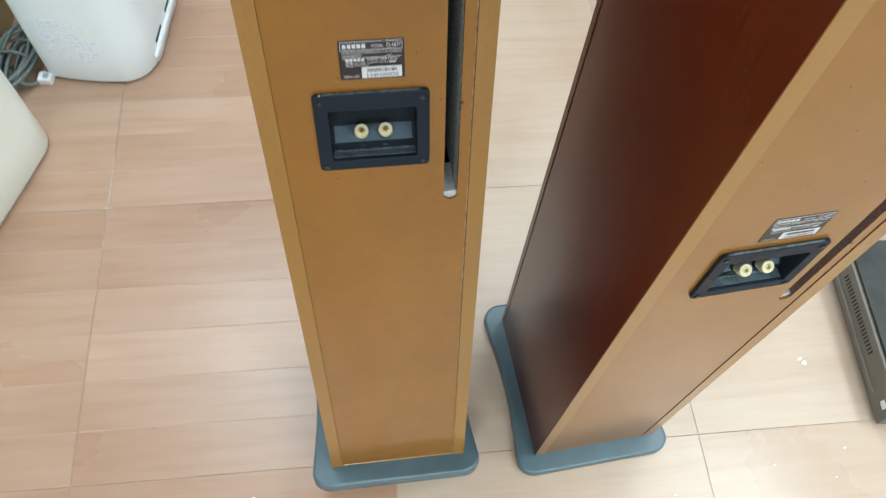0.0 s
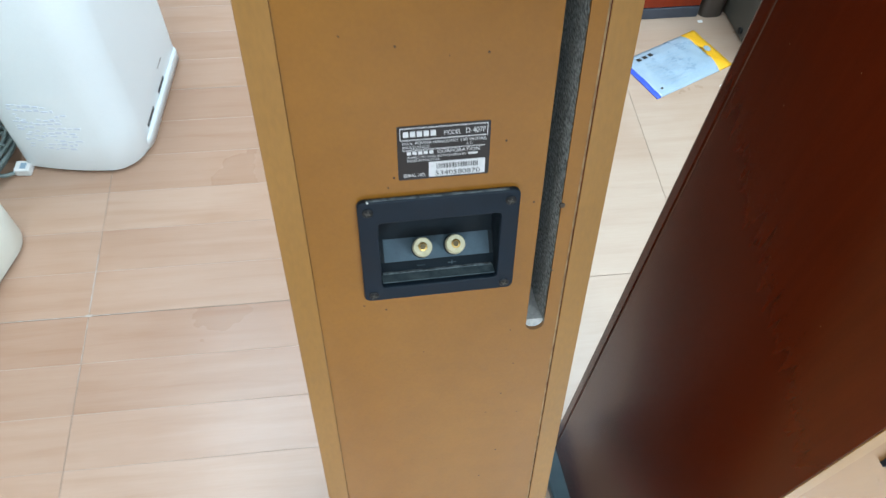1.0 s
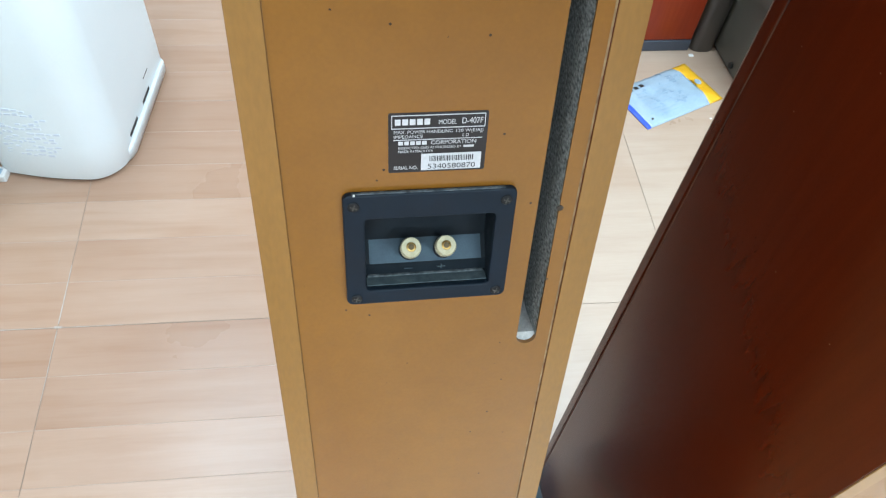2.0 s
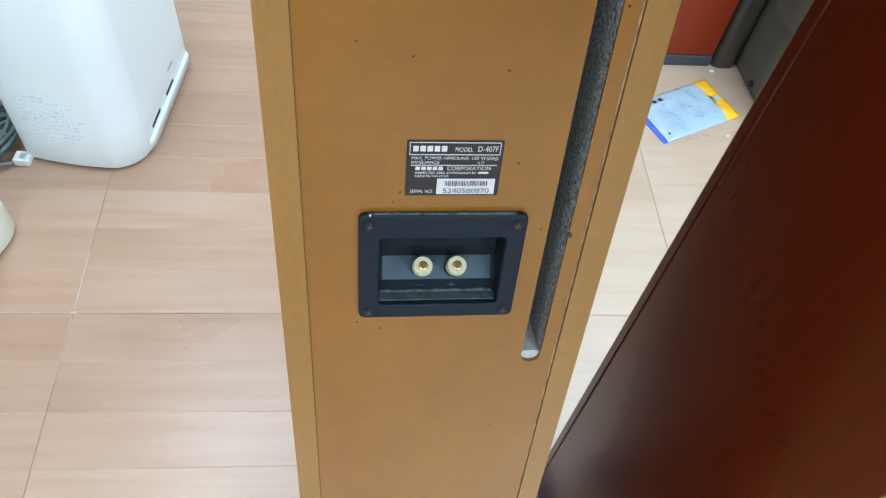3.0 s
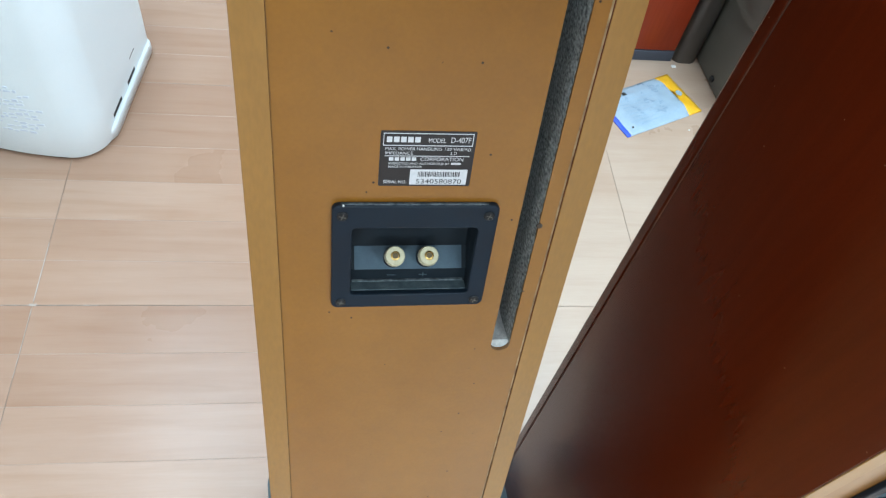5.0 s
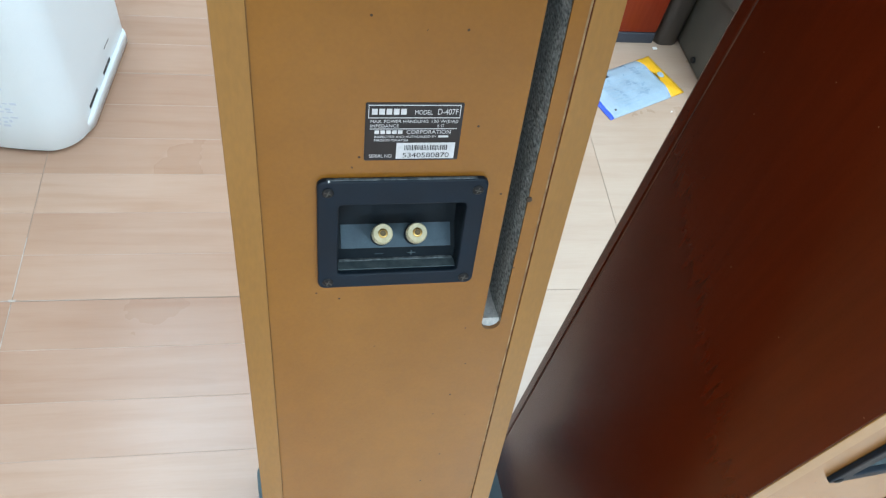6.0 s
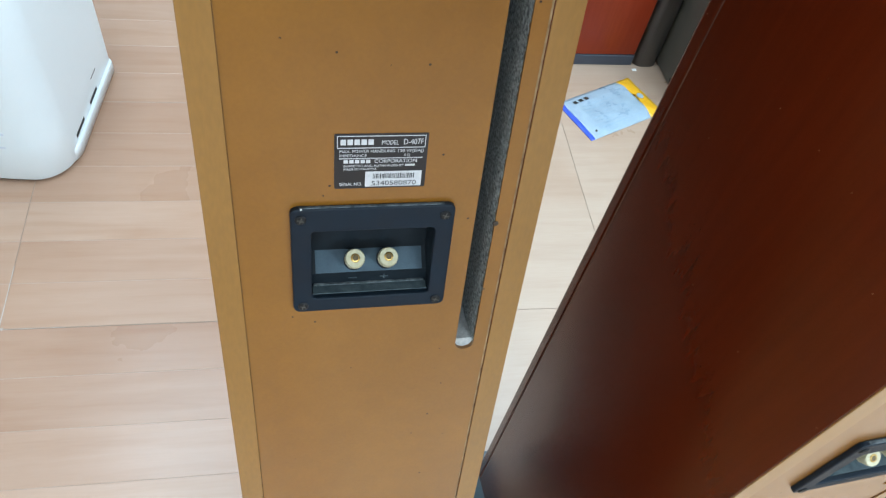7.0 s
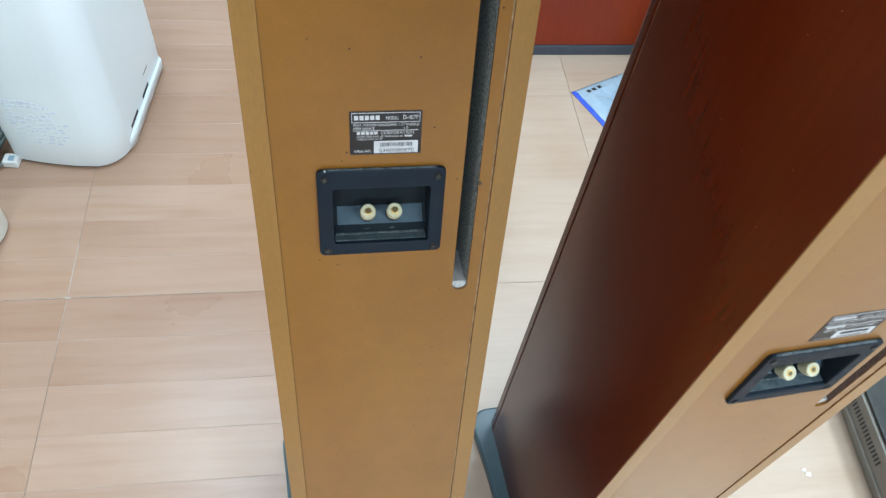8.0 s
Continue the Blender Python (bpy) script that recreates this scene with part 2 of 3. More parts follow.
def tile_material(name, low, mid, high, contrast):
    """Wood-print floor tile: each printed board has its own tone and streaks."""
    m, t, b = material(name, 0.36, 0.0, 0.0)
    v = coords(t, (1.0, 13, 1), True)
    streak = node(t, "ShaderNodeTexNoise", Scale=3.2, Detail=7.0, Distortion=0.6)
    fine = node(t, "ShaderNodeTexNoise", Scale=26.0, Detail=4.0)
    t.links.new(v, streak.inputs["Vector"])
    t.links.new(v, fine.inputs["Vector"])
    col = ramp(t, streak.outputs["Fac"], [(0.25, low), (0.5, mid), (0.8, high)])
    g = t.nodes.new("ShaderNodeNewGeometry")
    own = ramp(t, g.outputs["Random Per Island"], [(0.0, (1 - contrast, 1 - contrast * 1.35, 1 - contrast * 1.6)), (1.0, (1, 1, 1))])
    tone = ramp(t, fine.outputs["Fac"], [(0.3, (0.965, 0.96, 0.95)), (0.7, (1, 1, 1))])
    col = mix(t, 1.0, mix(t, 1.0, col, own, "MULTIPLY"), tone, "MULTIPLY")
    dirt = node(t, "ShaderNodeTexNoise", Scale=2.6, Detail=6.0)
    t.links.new(coords(t, (1, 1, 1), True), dirt.inputs["Vector"])
    wear = ramp(t, dirt.outputs["Fac"], [(0.32, (0.90, 0.84, 0.79)), (0.6, (1, 1, 1))])
    t.links.new(mix(t, 1.0, col, wear, "MULTIPLY"), b.inputs["Base Color"])
    t.links.new(ramp(t, dirt.outputs["Fac"], [(0.3, (0.25,) * 3), (0.7, (0.38,) * 3)]), b.inputs["Roughness"])
    bump(t, b, fine.outputs["Fac"], 0.05, 0.0006)
    return m


TILE_WOOD = tile_material("wood_print_tile", (0.390, 0.246, 0.165), (0.430, 0.288, 0.206), (0.452, 0.315, 0.234), 0.20)
TILE_EDGE = speckled("pale_tile_bevel", (0.375, 0.258, 0.188), (0.425, 0.308, 0.238), 0.4, 12, 300)
TILE_PALE = tile_material("pale_wood_print_tile", (0.41, 0.31, 0.235), (0.44, 0.342, 0.264), (0.46, 0.367, 0.29), 0.03)


# ---- mesh helpers ----
def part(name, bm, mat, parent=None, label=""):
    data = bpy.data.meshes.new(name)
    bmesh.ops.recalc_face_normals(bm, faces=bm.faces[:])
    bm.to_mesh(data)
    bm.free()
    for one in mat if isinstance(mat, (list, tuple)) else [mat]:
        data.materials.append(one)
    ob = new(name, data)
    ob.parent = parent
    return tagged(ob, label) if label else ob


def smooth(ob):
    for p in ob.data.polygons:
        p.use_smooth = len(p.vertices) < 6
    return ob


def thing(name, label, category, m=None, group="", kind=""):
    ob = new(name)
    ob.empty_display_size = 0.1
    if m is not None:
        ob.matrix_basis = m
    return tagged(ob, label, category, group, kind)


def block(x0, x1, y0, y1, z0, z1, bevel=0.0, seg=2, bm=None):
    bm = bm or bmesh.new()
    made = bmesh.ops.create_cube(bm, size=1.0)["verts"]
    for v in made:
        v.co = ((x0 + x1) / 2 + v.co.x * (x1 - x0), (y0 + y1) / 2 + v.co.y * (y1 - y0), (z0 + z1) / 2 + v.co.z * (z1 - z0))
    if bevel:
        edges = list({e for v in made for e in v.link_edges})
        bmesh.ops.bevel(bm, geom=edges, offset=bevel, segments=seg, affect="EDGES", profile=0.5)
    return bm


def round_loop(x0, x1, y0, y1, r, n=5):
    """A rectangle's outline with rounded corners, counter-clockwise; r: one radius or four (from x0 y0 on)."""
    rs = [r] * 4 if isinstance(r, (int, float)) else r
    out = []
    for k, (cx, cy, sx, sy) in enumerate(((x0, y0, 1, 1), (x1, y0, -1, 1), (x1, y1, -1, -1), (x0, y1, 1, -1))):
        q = rs[k]
        if q <= 0:
            out.append((cx, cy))
            continue
        for i in range(n + 1):
            a = math.pi + k * math.pi / 2 + i / n * math.pi / 2
            out.append((cx + sx * q + q * math.cos(a), cy + sy * q + q * math.sin(a)))
    return out


def sheet(outer, holes, y0, y1):
    """An upright board between y0 (rear face) and y1, with holes; outlines in x and z."""
    bm = bmesh.new()
    edges = []
    for loop in [outer] + holes:
        vs = [bm.verts.new((x, y0, z)) for x, z in loop]
        edges += [bm.edges.new((a, b)) for a, b in zip(vs, vs[1:] + vs[:1])]
    bmesh.ops.triangle_fill(bm, edges=edges, use_beauty=True, use_dissolve=False, normal=(0, -1, 0))
    ext = bmesh.ops.extrude_face_region(bm, geom=bm.faces[:])
    for v in ext["geom"]:
        if isinstance(v, bmesh.types.BMVert):
            v.co.y = y1
    return bm


def prism(loop, z0, z1, bevel=0.0, seg=2):
    """A flat outline in x and y raised from z0 to z1, its upper rim rounded."""
    bm = bmesh.new()
    low = [bm.verts.new((x, y, z0)) for x, y in loop]
    high = [bm.verts.new((x, y, z1)) for x, y in loop]
    bm.faces.new(low[::-1])
    top = bm.faces.new(high)
    for i in range(len(loop)):
        j = (i + 1) % len(loop)
        bm.faces.new((low[i], low[j], high[j], high[i]))
    if bevel:
        bmesh.ops.bevel(bm, geom=list(top.edges), offset=bevel, segments=seg, affect="EDGES", profile=0.5)
    return bm


def slab(loop, height, r, steps=4):
    """A flat slab over an outline, its upper rim rounded by the radius r."""
    bm = bmesh.new()
    n = len(loop)
    normals = []
    for i in range(n):
        (xa, ya), (xb, yb) = loop[i - 1], loop[(i + 1) % n]
        k = math.hypot(xb - xa, yb - ya)
        normals.append(((yb - ya) / k, (xa - xb) / k))
    levels = [(0.0012, 0.0), (0.0, 0.0012), (0.0, height - r)]
    for k in range(1, steps + 1):
        a = k / steps * math.pi / 2
        levels.append((r * (1 - math.cos(a)), height - r + r * math.sin(a)))
    rings = [[bm.verts.new((x - u * d, y - v * d, z)) for (x, y), (u, v) in zip(loop, normals)] for d, z in levels]
    for a, b in zip(rings, rings[1:]):
        for i in range(n):
            j = (i + 1) % n
            bm.faces.new((a[i], a[j], b[j], b[i]))
    bm.faces.new(rings[0][::-1])
    bm.faces.new(rings[-1])
    return bm


def disc(x, z, y0, y1, r, n=20, r1=None, bm=None):
    """A short cylinder along y."""
    bm = bm or bmesh.new()
    m = Matrix.Translation((x, (y0 + y1) / 2, z)) @ Matrix.Rotation(radians(90), 4, "X")
    bmesh.ops.create_cone(bm, cap_ends=True, segments=n, radius1=r if r1 is None else r1, radius2=r, depth=abs(y1 - y0), matrix=m)
    return bm


def lathe(profile, n=24):
    """A turned shape round the y axis; profile of (radius, y)."""
    bm = bmesh.new()
    rings = []
    for r, y in profile:
        rings.append([bm.verts.new((r * math.cos(a), y, r * math.sin(a))) for a in (2 * math.pi * i / n for i in range(n))])
    for a, b in zip(rings, rings[1:]):
        for i in range(n):
            j = (i + 1) % n
            bm.faces.new((a[i], a[j], b[j], b[i]))
    for ring in (rings[0], rings[-1]):
        bm.faces.new(ring)
    return bm


def written(body, x, z, height, width, mat, parent, y, name="printed_line"):
    """A line of print on a board that faces -y: left end, baseline, capital height and full width."""
    data = bpy.data.curves.new(name, "FONT")
    data.body, data.size, data.offset = body, height / 0.69, 0.0
    tmp = new(name, data)
    bpy.context.view_layer.update()
    mesh = bpy.data.meshes.new_from_object(tmp.evaluated_get(bpy.context.evaluated_depsgraph_get()))
    bpy.data.objects.remove(tmp)
    xs = [v.co.x for v in mesh.vertices]
    k = width / (max(xs) - min(xs))
    low = min(xs)
    for v in mesh.vertices:
        v.co = (x + (v.co.x - low) * k, y, z + v.co.y)
    mesh.materials.append(mat)
    ob = new(name, mesh)
    ob.parent = parent
    return ob


# ---- the room ----
def room():
    x0, x1, y0, y1, h, w = -2.3, 2.5, -4.6, 2.9, 2.65, 0.12
    for name, b in (("wall_west", (x0 - w, x0, y0 - w, y1 + w, -0.05, h)), ("wall_east", (x1, x1 + w, y0 - w, y1 + w, -0.05, h)),
                    ("wall_south", (x0, x1, y0 - w, y0, -0.05, h)), ("wall_north", (x0, x1, y1, y1 + w, -0.05, h))):
        # the south wall is out of view, made dark to shape the boards' gloss
        dark = name == "wall_south"
        tagged(part(name, block(*b), BROWN_WALL if dark else WALL), "unseen brown room wall, kept dark to dim reflections" if dark else "plain off-white painted room wall", "wall", kind="structure")
    tagged(part("ceiling", block(x0 - w, x1 + w, y0 - w, y1 + w, h, h + 0.1), CEILING), "plain white painted room ceiling", "ceiling", kind="structure")


room()

TILE = 0.575
FLOOR = pose(0.321, -0.012, 0, 0, 0, -5.37)


# ---- tower loudspeakers ----
W, D, H, BASE = 0.226, 0.2745, 1.26, 0.021


def tower_speaker():
    sp = thing("tower_speaker", "upright mahogany tower loudspeaker with ochre back on slate base", "loudspeaker", group="pair of tower loudspeakers")
    # base: rounded slab, a little waisted along the sides
    loop = []
    for x, y in round_loop(-0.034, W + 0.027, -0.032, D + 0.03, 0.032, 8):
        loop.append((x, y))
    fine = []
    for (xa, ya), (xb, yb) in zip(loop, loop[1:] + loop[:1]):
        n = 10 if math.hypot(xb - xa, yb - ya) > 0.05 else 1
        for i in range(n):
            fine.append((xa + (xb - xa) * i / n, ya + (yb - ya) * i / n))
    waist = []
    for x, y in fine:
        s = math.sin(math.pi * min(1, max(0, (y + 0.01) / (D - 0.0))))
        waist.append((x + (0.010 * s if x < 0 else -0.010 * s if x > W else 0), y))
    smooth(part("base", slab(waist, BASE, 0.005), SLATE, sp, "slate grey rounded base slab"))
    # carcass
    t = 0.019
    for x0, x1 in ((0, t), (W - t, W)):
        part("side_panel", block(x0, x1, 0.0012, D - 0.016, BASE, H, 0.0004, 1), MAHOGANY, sp, "dark red mahogany veneer")
        part("rear_edging", block(x0 + 0.0002, x1 - 0.0001, 0.0, 0.0011, BASE, H, 0.0004, 2), EDGE, sp, "pale ochre edge strip")
    part("top_panel", block(t, W - t, 0.002, D - 0.016, H - t, H, 0.001, 1), MAHOGANY, sp)
    part("front_baffle", block(0, W, D - 0.0148, D, BASE, H, 0.003, 3), MAHOGANY, sp, "dark red mahogany veneer")
    for x in (-0.0002, W - 0.0010):
        part("worn_seam", block(x, x + 0.0012, D - 0.0158, D - 0.0150, BASE, H), SEAM, sp, "pale worn seam line")
    part("bottom_panel", block(t, W - t, 0.001, D - 0.016, BASE, BASE + 0.005, 0.001, 1), EDGE, sp)
    part("joint_strip", block(t, t + 0.0006, 0.0014, 0.008, BASE + 0.0055, H - t), JOINT, sp, "narrow brown joint")
    part("joint_strip", block(W - t - 0.0016, W - t, 0.0017, 0.008, BASE + 0.0055, H - t), GROOVE, sp)
    # rear board with its two openings
    slot = [(x + 0.0, z) for x, z in round_loop(0.1802, 0.1952, 0.645, 1.006, 0.0074, 8)]
    cup = round_loop(0.065, 0.1535, 0.711, 0.784, 0.003, 3)
    part("rear_board", sheet(round_loop(t + 0.0006, W - t - 0.0016, BASE + 0.0055, H - t - 0.002, 0.0), [slot, cup], 0.0012, 0.019), OCHRE, sp, "ochre lacquered fibreboard back")
    # long slot: foam on one wall, lint on its sill, shade painted dark inside
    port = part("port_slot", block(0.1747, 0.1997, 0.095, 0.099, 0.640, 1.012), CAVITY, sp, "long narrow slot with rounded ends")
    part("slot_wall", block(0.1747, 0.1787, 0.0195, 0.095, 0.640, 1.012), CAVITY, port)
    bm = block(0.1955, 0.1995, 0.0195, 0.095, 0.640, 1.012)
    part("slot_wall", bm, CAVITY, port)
    foam = bmesh.new()
    rows, cols = 180, 14
    grid = []
    for i in range(rows + 1):
        z = 0.652 + (1.006 - 0.652) * i / rows
        line = []
        for j in range(cols + 1):
            y = 0.0016 + 0.090 * j / cols
            d = noise.fractal(Vector((z * 300, y * 300, 3.0)), 1.0, 2.0, 2) * 0.0008
            inset = 0.0004 + 0.0010 * min(1.0, j / 2) + d + 0.0005 * noise.noise(Vector((z * 24, y * 10, 7.0)))
            line.append(foam.verts.new((0.1950 - max(0.0, inset), y, z)))
        grid.append(line)
    for a, b in zip(grid, grid[1:]):
        for j in range(cols):
            foam.faces.new((a[j], a[j + 1], b[j + 1], b[j]))
    part("foam_lining", foam, FOAM, port, "coarse grey foam lining")
    part("sill", sheet([(x, z) for x, z in round_loop(0.1804, 0.1950, 0.6452, 0.74, 0.0072, 8) if z < 0.70] + [(0.1950, 0.6545), (0.1804, 0.6545)], [], 0.0045, 0.05), DUST, port, "dusty pale sill")
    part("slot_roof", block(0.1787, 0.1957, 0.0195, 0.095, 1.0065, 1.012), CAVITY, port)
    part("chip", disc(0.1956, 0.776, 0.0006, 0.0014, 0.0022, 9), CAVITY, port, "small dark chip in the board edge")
    terminal(sp)
    rating_label(sp)
    return sp


def terminal(sp):
    """Recessed connection plate: frame, cup, screws and two binding posts."""
    x0, x1, z0, z1 = 0.054, 0.1643, 0.7032, 0.797
    hx0, hx1, hz0, hz1 = 0.0675, 0.1518, 0.7160, 0.7776
    bm = sheet(round_loop(x0, x1, z0, z1, 0.005, 5), [round_loop(hx0, hx1, hz0, hz1, 0.003, 4)], -0.0032, 0.0008)
    rim = [e for e in bm.edges if all(abs(v.co.y + 0.0032) < 1e-6 for v in e.verts) and len(e.link_faces) == 2
           and abs(e.link_faces[0].normal.dot(e.link_faces[1].normal)) < 0.5]
    bmesh.ops.recalc_face_normals(bm, faces=bm.faces[:])
    bmesh.ops.bevel(bm, geom=rim, offset=0.0012, segments=2, affect="EDGES", profile=0.5)
    plate = part("terminal_plate", bm, PLATE, sp, "blue-black moulded plastic terminal plate")
    # cup, swept across from a profile of depth and height
    prof = [(0.0006, hz1), (0.0255, hz1 - 0.003), (0.0228, hz0 + 0.0238), (0.0119, hz0 + 0.0108), (0.0115, hz0 + 0.0006), (0.0006, hz0)]
    cup = bmesh.new()
    n = len(prof)
    xs = (hx0, hx0 + 0.003, hx1 - 0.003, hx1)
    grid = [[cup.verts.new((x, y, z)) for y, z in prof] for x in xs]
    for a, b in zip(grid, grid[1:]):
        for i in range(n - 1):
            cup.faces.new((a[i], a[i + 1], b[i + 1], b[i]))
    cup.faces.new(grid[0])
    cup.faces.new(grid[-1])
    bmesh.ops.recalc_face_normals(cup, faces=cup.faces[:])
    part("dust_rim", block(x0 + 0.006, x1 - 0.008, -0.0024, -0.0002, z1 - 0.0002, z1 + 0.0006, 0.0002, 1), LINT, plate, "dust on the upper rim")
    part("cup", cup, CUP, plate, "recessed plastic cup with a stepped floor")
    # dust on the sloping part of the cup, its pale tone also painting overhead light
    slope = bmesh.new()
    (ya, za), (yb, zb) = prof[2], prof[3]
    grid = [[slope.verts.new((hx0 + 0.0032 + (hx1 - hx0 - 0.0064) * i / 12, y - 0.0004, z + 0.0002)) for y, z in ((ya, za), (yb, zb))] for i in range(13)]
    for a, b in zip(grid, grid[1:]):
        slope.faces.new((a[0], a[1], b[1], b[0]))
    part("lit_dust_film", slope, FILM, plate, "bluish dust on the sloping panel, overhead light in its colour")
    part("dust_line", block(hx0 + 0.0015, hx1 - 0.0015, 0.0092, 0.0117, hz0 + 0.0006, hz0 + 0.0016, 0.0004, 1), LINT, plate, "dust settled on the ledge")
    part("ledge", block(hx0 + 0.0006, hx1 - 0.0006, 0.0012, 0.0092, hz0 + 0.0002, hz0 + 0.0010), DUSTY, plate, "dusty cup floor")
    for sx in (0.109 - 0.0115, 0.109 + 0.0115):
        part("polarity_mark", block(sx - 0.003, sx + 0.003, 0.0111, 0.0117, hz0 + 0.0052, hz0 + 0.0057), DUSTY, plate)
    part("polarity_mark", block(0.1205 - 0.0003, 0.1205 + 0.0003, 0.0110, 0.0117, hz0 + 0.0035, hz0 + 0.0075), DUSTY, plate)
    for sx, sz in ((x0 + 0.0068, z1 - 0.0085), (x1 - 0.0068, z1 - 0.0085), (x0 + 0.0068, z0 + 0.0062), (x1 - 0.0068, z0 + 0.0062)):
        s = part("screw", lathe([(0.0037, -0.0028), (0.0037, -0.0037), (0.0031, -0.0042), (0.0012, -0.0044)], 18), STEEL, plate, "black cross-head screw")
        s.location = (sx, 0, sz)
        for turn in (20, 110):
            c = part("screw_slot", block(-0.0022, 0.0022, -0.0046, -0.0040, -0.0003, 0.0003), SLOT_EDGE, s)
            c.rotation_euler = (0, radians(turn), 0)
    for sx in (0.0977, 0.1212):
        post = part("binding_post", lathe([(0.0063, -0.0008), (0.0070, 0.0004), (0.0072, 0.002), (0.0072, 0.0085), (0.0062, 0.0092), (0.0062, 0.012), (0.0055, 0.013), (0.0055, 0.022)], 56), IVORY, plate, "ivory plastic binding post with brass socket")
        for v in post.data.vertices:
            if math.hypot(v.co.x, v.co.z) > 0.0068 and round(math.atan2(v.co.z, v.co.x) / (2 * math.pi) * 56) % 2:
                v.co.x, v.co.z = v.co.x * 0.93, v.co.z * 0.93
        post.location, post.rotation_euler = (sx, 0.0005, 0.7500), (radians(-47), 0, 0)
        smooth(part("socket_ring", lathe([(0.0019, -0.0012), (0.0031, -0.0012), (0.0033, -0.0007), (0.0033, 0.0), (0.0019, 0.0)], 22), BRASS, post, "brass ring"))
        smooth(part("socket_hole", lathe([(0.0020, -0.00125), (0.0020, -0.0004)], 18), SOCKET, post))
        smooth(part("collar", lathe([(0.0066, 0.0125), (0.0070, 0.0135), (0.0070, 0.0175), (0.0066, 0.0185)], 24), PLATE, post, "black collar"))


def rating_label(sp):
    """Black film label with white print; marks of the maker are plain bars."""
    x0, x1, z0, z1 = 0.0828, 0.1417, 0.8100, 0.8512
    w, h = x1 - x0, z1 - z0
    lab = part("rating_label", sheet(round_loop(x0, x1, z0, z1, 0.0012, 3), [], 0.0009, 0.0012), LABEL, sp, "black film rating label with white print")
    y = 0.0007

    def bar(u0, u1, v0, v1, mat=PRINT, name="printed_bar"):
        return part(name, block(x0 + u0 * w, x0 + u1 * w, y, y + 0.0002, z1 - v1 * h, z1 - v0 * h), mat, lab)

    def line(body, u, v, hh, u1, mat=PRINT, yy=None):
        written(body, x0 + u * w, z1 - v * h, hh * h, (u1 - u) * w, mat, lab, y if yy is None else yy)

    for b in ((0.03, 0.97, 0.035, 0.048), (0.03, 0.97, 0.245, 0.258), (0.03, 0.037, 0.048, 0.245), (0.963, 0.97, 0.048, 0.245), (0.05, 0.95, 0.434, 0.445)):
        bar(*b)
    # the maker's word mark: a row of plain blocks
    for i in range(5):
        bar(0.065 + i * 0.073, 0.065 + i * 0.073 + 0.056, 0.10, 0.195)
    line("MODEL", 0.50, 0.195, 0.075, 0.68)
    line("D-407F", 0.735, 0.195, 0.095, 0.945)
    line("MAX. POWER HANDLING", 0.055, 0.335, 0.052, 0.645)
    line("120 W(EIAJ)", 0.68, 0.335, 0.052, 0.955)
    line("IMPEDANCE", 0.055, 0.412, 0.052, 0.345)
    line("6 \u03a9", 0.745, 0.412, 0.052, 0.81)
    for i in range(5):
        bar(0.10 + i * 0.06, 0.10 + i * 0.06 + 0.046, 0.465, 0.525)
    line("CORPORATION", 0.43, 0.525, 0.065, 0.89)
    line("INSPECTED AND AUTHORIZED BY", 0.10, 0.595, 0.04, 0.745)
    bar(0.765, 0.87, 0.558, 0.592)
    line("MADE IN MALAYSIA", 0.10, 0.655, 0.042, 0.455)
    line("SERIAL NO.", 0.055, 0.945, 0.058, 0.30)
    white = bar(0.335, 0.955, 0.685, 0.97, PRINT, "serial_sticker")
    rnd = random.Random(4)
    u = 0.42
    y = 0.0005
    while u < 0.88:
        k = rnd.choice((0.006, 0.009, 0.013))
        bar(u, u + k, 0.725, 0.815, BLACK_INK, "barcode_stripe")
        u += k + rnd.choice((0.007, 0.010))
    line("5340580870", 0.405, 0.945, 0.085, 0.90, BLACK_INK)


SPEAKER = tower_speaker()
LEANING = copy_thing(SPEAKER, pose(-0.3618, 0.0141, 0, 0, 0, -3.72) @ pose(W / 2, D + 0.03, 0, -13.2) @ pose(-W / 2, -D - 0.03, 0))
part("paint_fleck", block(0.0608, 0.0620, -0.0036, -0.0022, 0.7964, 0.7976, 0.0003, 1), PAPER, LEANING, "white paint fleck on the plate rim")
for piece in SPEAKER.children_recursive:
    if piece.name.startswith("foam_lining"):
        piece.material_slots[0].link = "OBJECT"
        piece.material_slots[0].material = BROWN_LINING
        tagged(piece, "brown slot lining")
tagged(LEANING, "mahogany tower loudspeaker tipped forward on its base, ochre back", "loudspeaker", "pair of tower loudspeakers")


